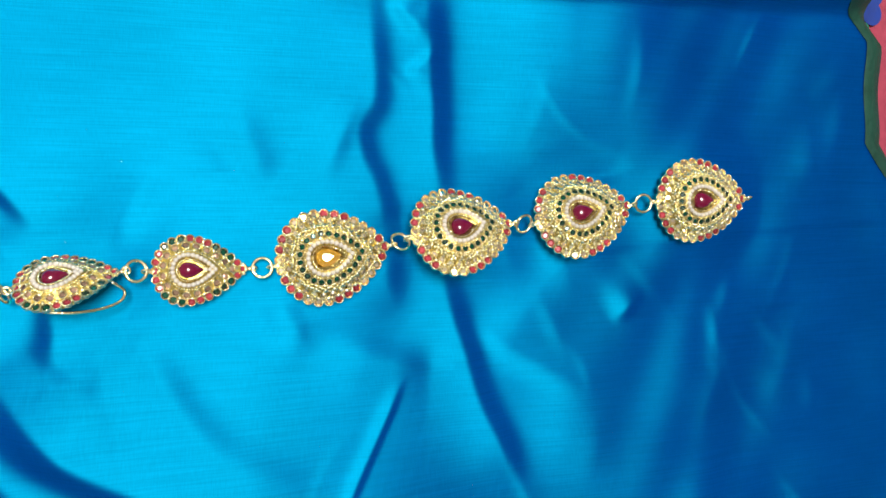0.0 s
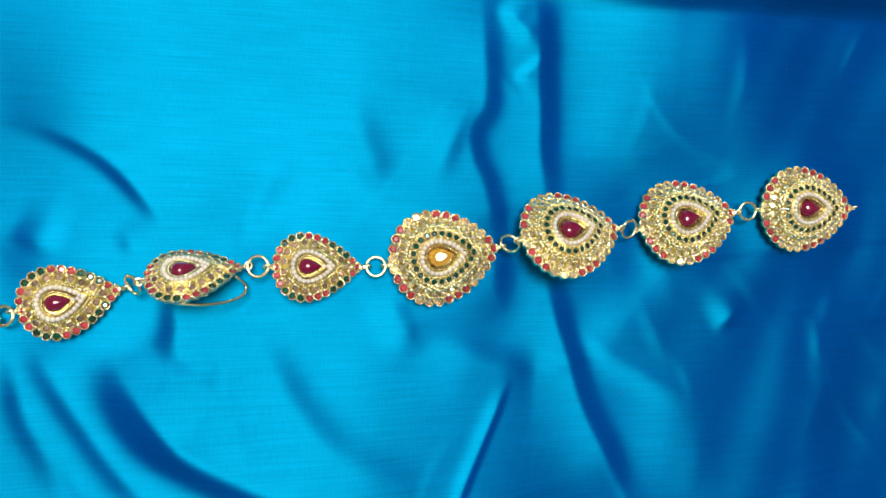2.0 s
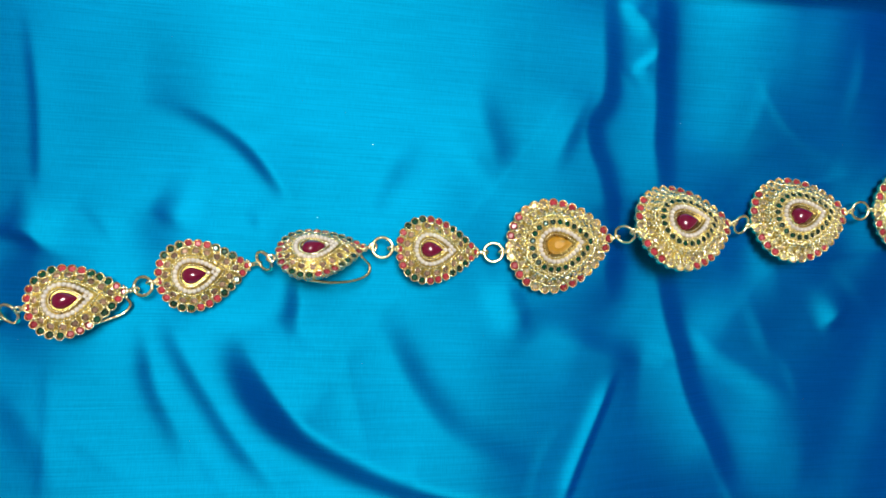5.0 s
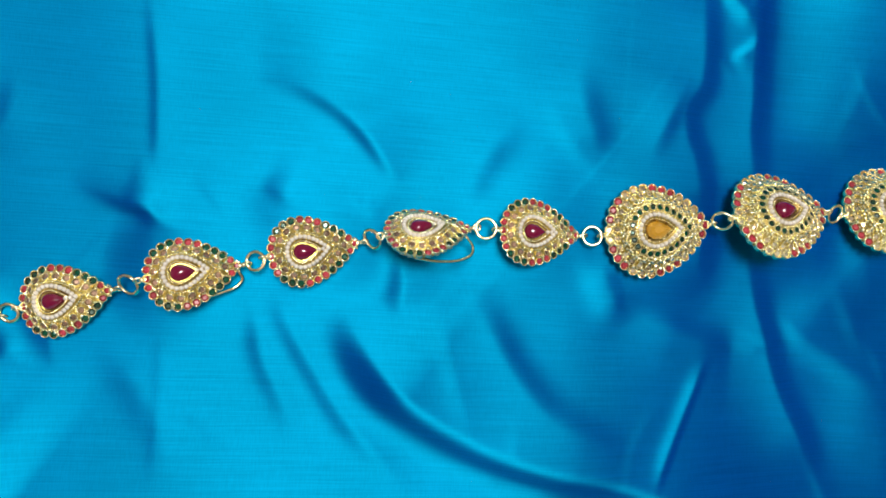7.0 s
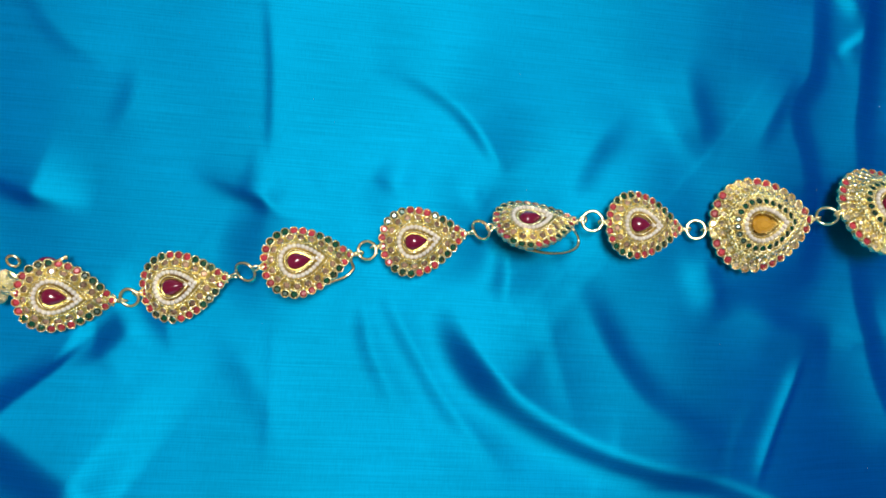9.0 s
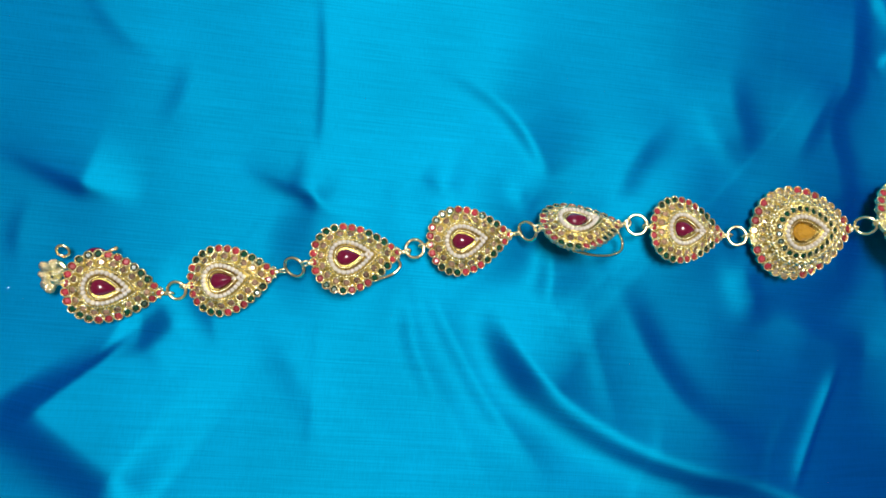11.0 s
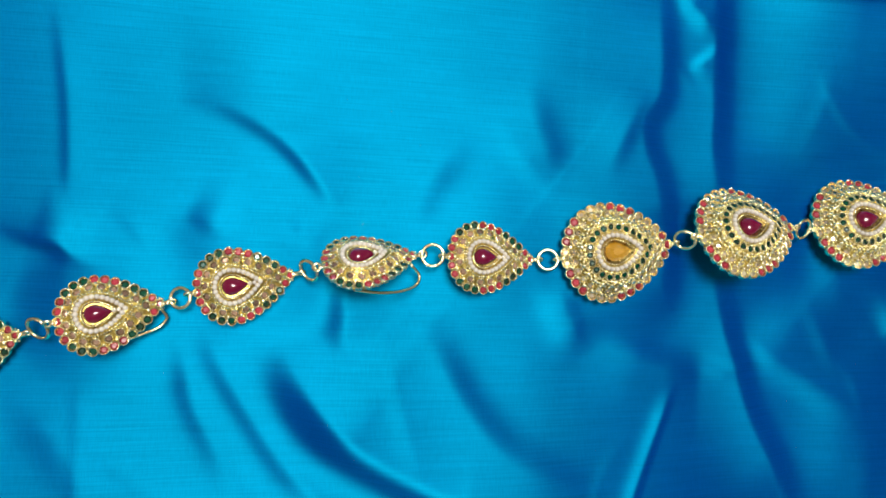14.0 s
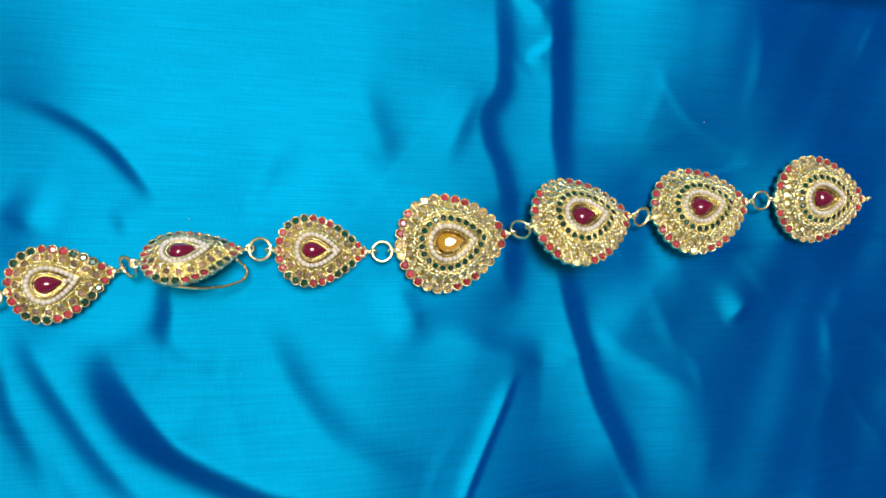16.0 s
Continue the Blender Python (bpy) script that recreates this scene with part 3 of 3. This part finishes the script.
def petal_flower(c, r, turn):
    bm = bmesh.new()
    for k in range(5):
        a = turn + k * math.tau / 5
        mid = Vector((c[0] + 0.55 * r * math.cos(a), c[1] + 0.55 * r * math.sin(a), -0.0277 + 0.0002 * k))
        ring = [bm.verts.new(mid + Vector((0.5 * r * math.cos(t) * math.cos(a) - 0.42 * r * math.sin(t) * math.sin(a), 0.5 * r * math.cos(t) * math.sin(a) + 0.42 * r * math.sin(t) * math.cos(a), 0))) for t in [i * math.tau / 18 for i in range(18)]]
        bm.faces.new(ring)
    finish("printed_flower", bm, SHEET_BLUE, bed, "blue printed flower")
    for a in (turn + 0.5, turn + 2.6, turn + 4.4):
        bm = bmesh.new()
        base = Vector((c[0] + 0.8 * r * math.cos(a), c[1] + 0.8 * r * math.sin(a), -0.0272))
        ring = []
        for i in range(16):
            t = i * math.tau / 16
            u, v = 0.55 * r * math.cos(t) + 0.5 * r, 0.2 * r * math.sin(t) * (1 - 0.3 * math.cos(t))
            ring.append(bm.verts.new(base + Vector((u * math.cos(a) - v * math.sin(a), u * math.sin(a) + v * math.cos(a), 0))))
        bm.faces.new(ring)
        finish("printed_leaf", bm, SHEET_GREEN, bed, "green printed leaf")


for c, r, turn in (((0.263, 0.114), 0.013, 0.5), ((0.325, 0.070), 0.026, 1.2), ((0.330, 0.150), 0.024, 2.0), ((0.285, -0.03), 0.022, 0.1)):
    petal_flower(c, r, turn)


def slab(name, at, size, mat):
    bm = bmesh.new()
    bmesh.ops.create_cube(bm, size=1, matrix=Matrix.Translation(at) @ Matrix.Diagonal((*size, 1)))
    return tagged(finish(name, bm, mat, smooth=False), "plain painted " + name.split("_")[0], name.split("_")[0], kind="structure")


# unseen room shell, added to close the place; its grey sets bounce and reflections
slab("floor", (0, 0, -0.60), (4.2, 4.2, 0.1), WALL)
slab("ceiling", (0, 0, 2.15), (4.2, 4.2, 0.1), WALL)
slab("wall_north", (0, 2.05, 0.775), (4.2, 0.1, 2.65), WALL)
slab("wall_south", (0, -2.05, 0.775), (4.2, 0.1, 2.65), WALL)
slab("wall_east", (2.05, 0, 0.775), (0.1, 4.0, 2.65), WALL)
slab("wall_west", (-2.05, 0, 0.775), (0.1, 4.0, 2.65), WALL)
# ---- belt ----
belt = tagged(new("jewelled_belt"), "gold chain belt of jewelled drop medallions lying on blue silk", "belt")
first = {}
placed = []
for (*_, kind), (spot, turn, (L, W, P)) in zip(PIECES, SEATS):
    if kind not in first:
        ob = first[kind] = small_medallion(belt) if kind == "small" else big_medallion(belt, kind == "yellow")
    else:
        ob = copy_thing(first[kind], Matrix.Identity(4))
    ob.matrix_basis = Matrix.Translation(spot) @ turn.to_4x4()
    placed.append((ob, ob.matrix_basis.copy(), 0.57 * L if kind != "small" else 0.62 * L, -0.43 * L if kind != "small" else -0.38 * L))

# linking rings between neighbours
for (_, ma, tip_a, _), (_, mb, _, end_b) in zip(placed, placed[1:]):
    tip, end = ma @ Vector((tip_a + REACH - 0.0013, 0, 0.0012)), mb @ Vector((end_b - REACH + 0.0013, 0, 0.0012))
    mid = (tip + end) / 2
    r = min(0.0036, max(0.0026, (end - tip).length / 2 + 0.0003))
    way = (end - tip).normalized()
    side = Vector((0, 0, 1)).cross(way).normalized()
    tilt = Matrix.Rotation(radians(random.uniform(-14, 14)), 3, way)
    up = tilt @ way.cross(side)
    base = Matrix((way, up.cross(way), up)).transposed()
    bm = bmesh.new()
    tube(bm, circle((0, 0, 0), r, 24), 0.00062, True, 8)
    ring = finish("link_ring", bm, GOLD, belt)
    mid.z = max(mid.z, float(cloth_height(mid.x, mid.y)[0]) + 0.0016)
    ring.matrix_basis = Matrix.Translation(mid) @ base.to_4x4()


def hook(index, *pts):
    """A wire hook on the back of a medallion."""
    ob = placed[index][0]
    bm = bmesh.new()
    tube(bm, curve_points(pts), 0.00055, False, 8)
    finish("wire_hook", bm, GOLD, ob, "bent gold wire hook")


hook(4, (-0.004, -0.0105, -0.0005), (0.004, -0.0110, -0.0028), (0.012, -0.0095, -0.0050), (0.0180, -0.0065, -0.0060), (0.0195, -0.0035, -0.0045), (0.0165, -0.003, 0.0))
hook(2, (0.006, -0.0090, -0.0006), (0.0115, -0.0078, -0.0018), (0.0160, -0.0066, -0.0025), (0.0188, -0.0042, -0.0018), (0.0176, -0.0012, 0.0))

# clasp at the far end: a scrolled hook, a small ring and a ruby bead
def clasp():
    body = new("clasp")
    body.parent = belt
    cx, cy, cz = CLASP
    bm = bmesh.new()
    spiral = [(cx + (0.0040 - 0.0005 * t) * math.cos(t * 1.9 + 0.5), cy + (0.0046 - 0.0006 * t) * math.sin(t * 1.9 + 0.5), cz + 0.0006 * t) for t in np.linspace(0, 6, 60)]
    tube(bm, spiral, 0.0010, False, 8, lambda s: 1.1 - 0.4 * s)
    finish("scroll", bm, GOLD, body)
    for k in range(7):
        a = k * 0.9 + 0.4
        bm = bmesh.new()
        bead(bm, (0, 0, 0), 1.0, 1.0, 10, 6)
        leaf = finish("leaf", bm, GOLD, body)
        leaf.matrix_basis = Matrix.Translation((cx + 0.0022 * math.cos(a), cy + 0.0036 * math.sin(a), cz + 0.0024 + 0.0008 * (k % 3))) @ Euler((0.4 * math.sin(k * 2.1), 0.5 * math.cos(k * 1.7), a)).to_matrix().to_4x4() @ Matrix.Diagonal((0.0025, 0.0015 + 0.0003 * (k % 3), 0.0013, 1))
    bm = bmesh.new()
    tube(bm, circle((cx + 0.003, cy + 0.0085, cz + 0.002), 0.0021, 18, Matrix.Rotation(radians(25), 3, "X")), 0.00055, True, 8)
    finish("ring", bm, GOLD, body)
    bm = bmesh.new()
    bead(bm, (0, 0, 0), 1.0, 1.0, 20, 12)
    drop = finish("ruby_bead", bm, RUBY, body, "deep ruby red bead")
    drop.matrix_basis = Matrix.Translation((cx + 0.0135, cy + 0.0072, cz + 0.0012)) @ Matrix.Diagonal((0.0042, 0.0034, 0.0028, 1))
    bm = bmesh.new()
    tube(bm, [(cx + 0.0168, cy + 0.0092, cz + 0.003), (cx + 0.0185, cy + 0.0102, cz + 0.0035), (cx + 0.0200, cy + 0.0110, cz + 0.0035)], 0.0006, False, 8)
    bead(bm, (cx + 0.0202, cy + 0.0111, cz + 0.0035), 0.0009, 1, 8, 5)
    finish("pin_end", bm, GOLD, body)


CLASP = (-0.2622, -0.0395, float(cloth_height(-0.2635, -0.0385)[0]) + 0.0016)
clasp()
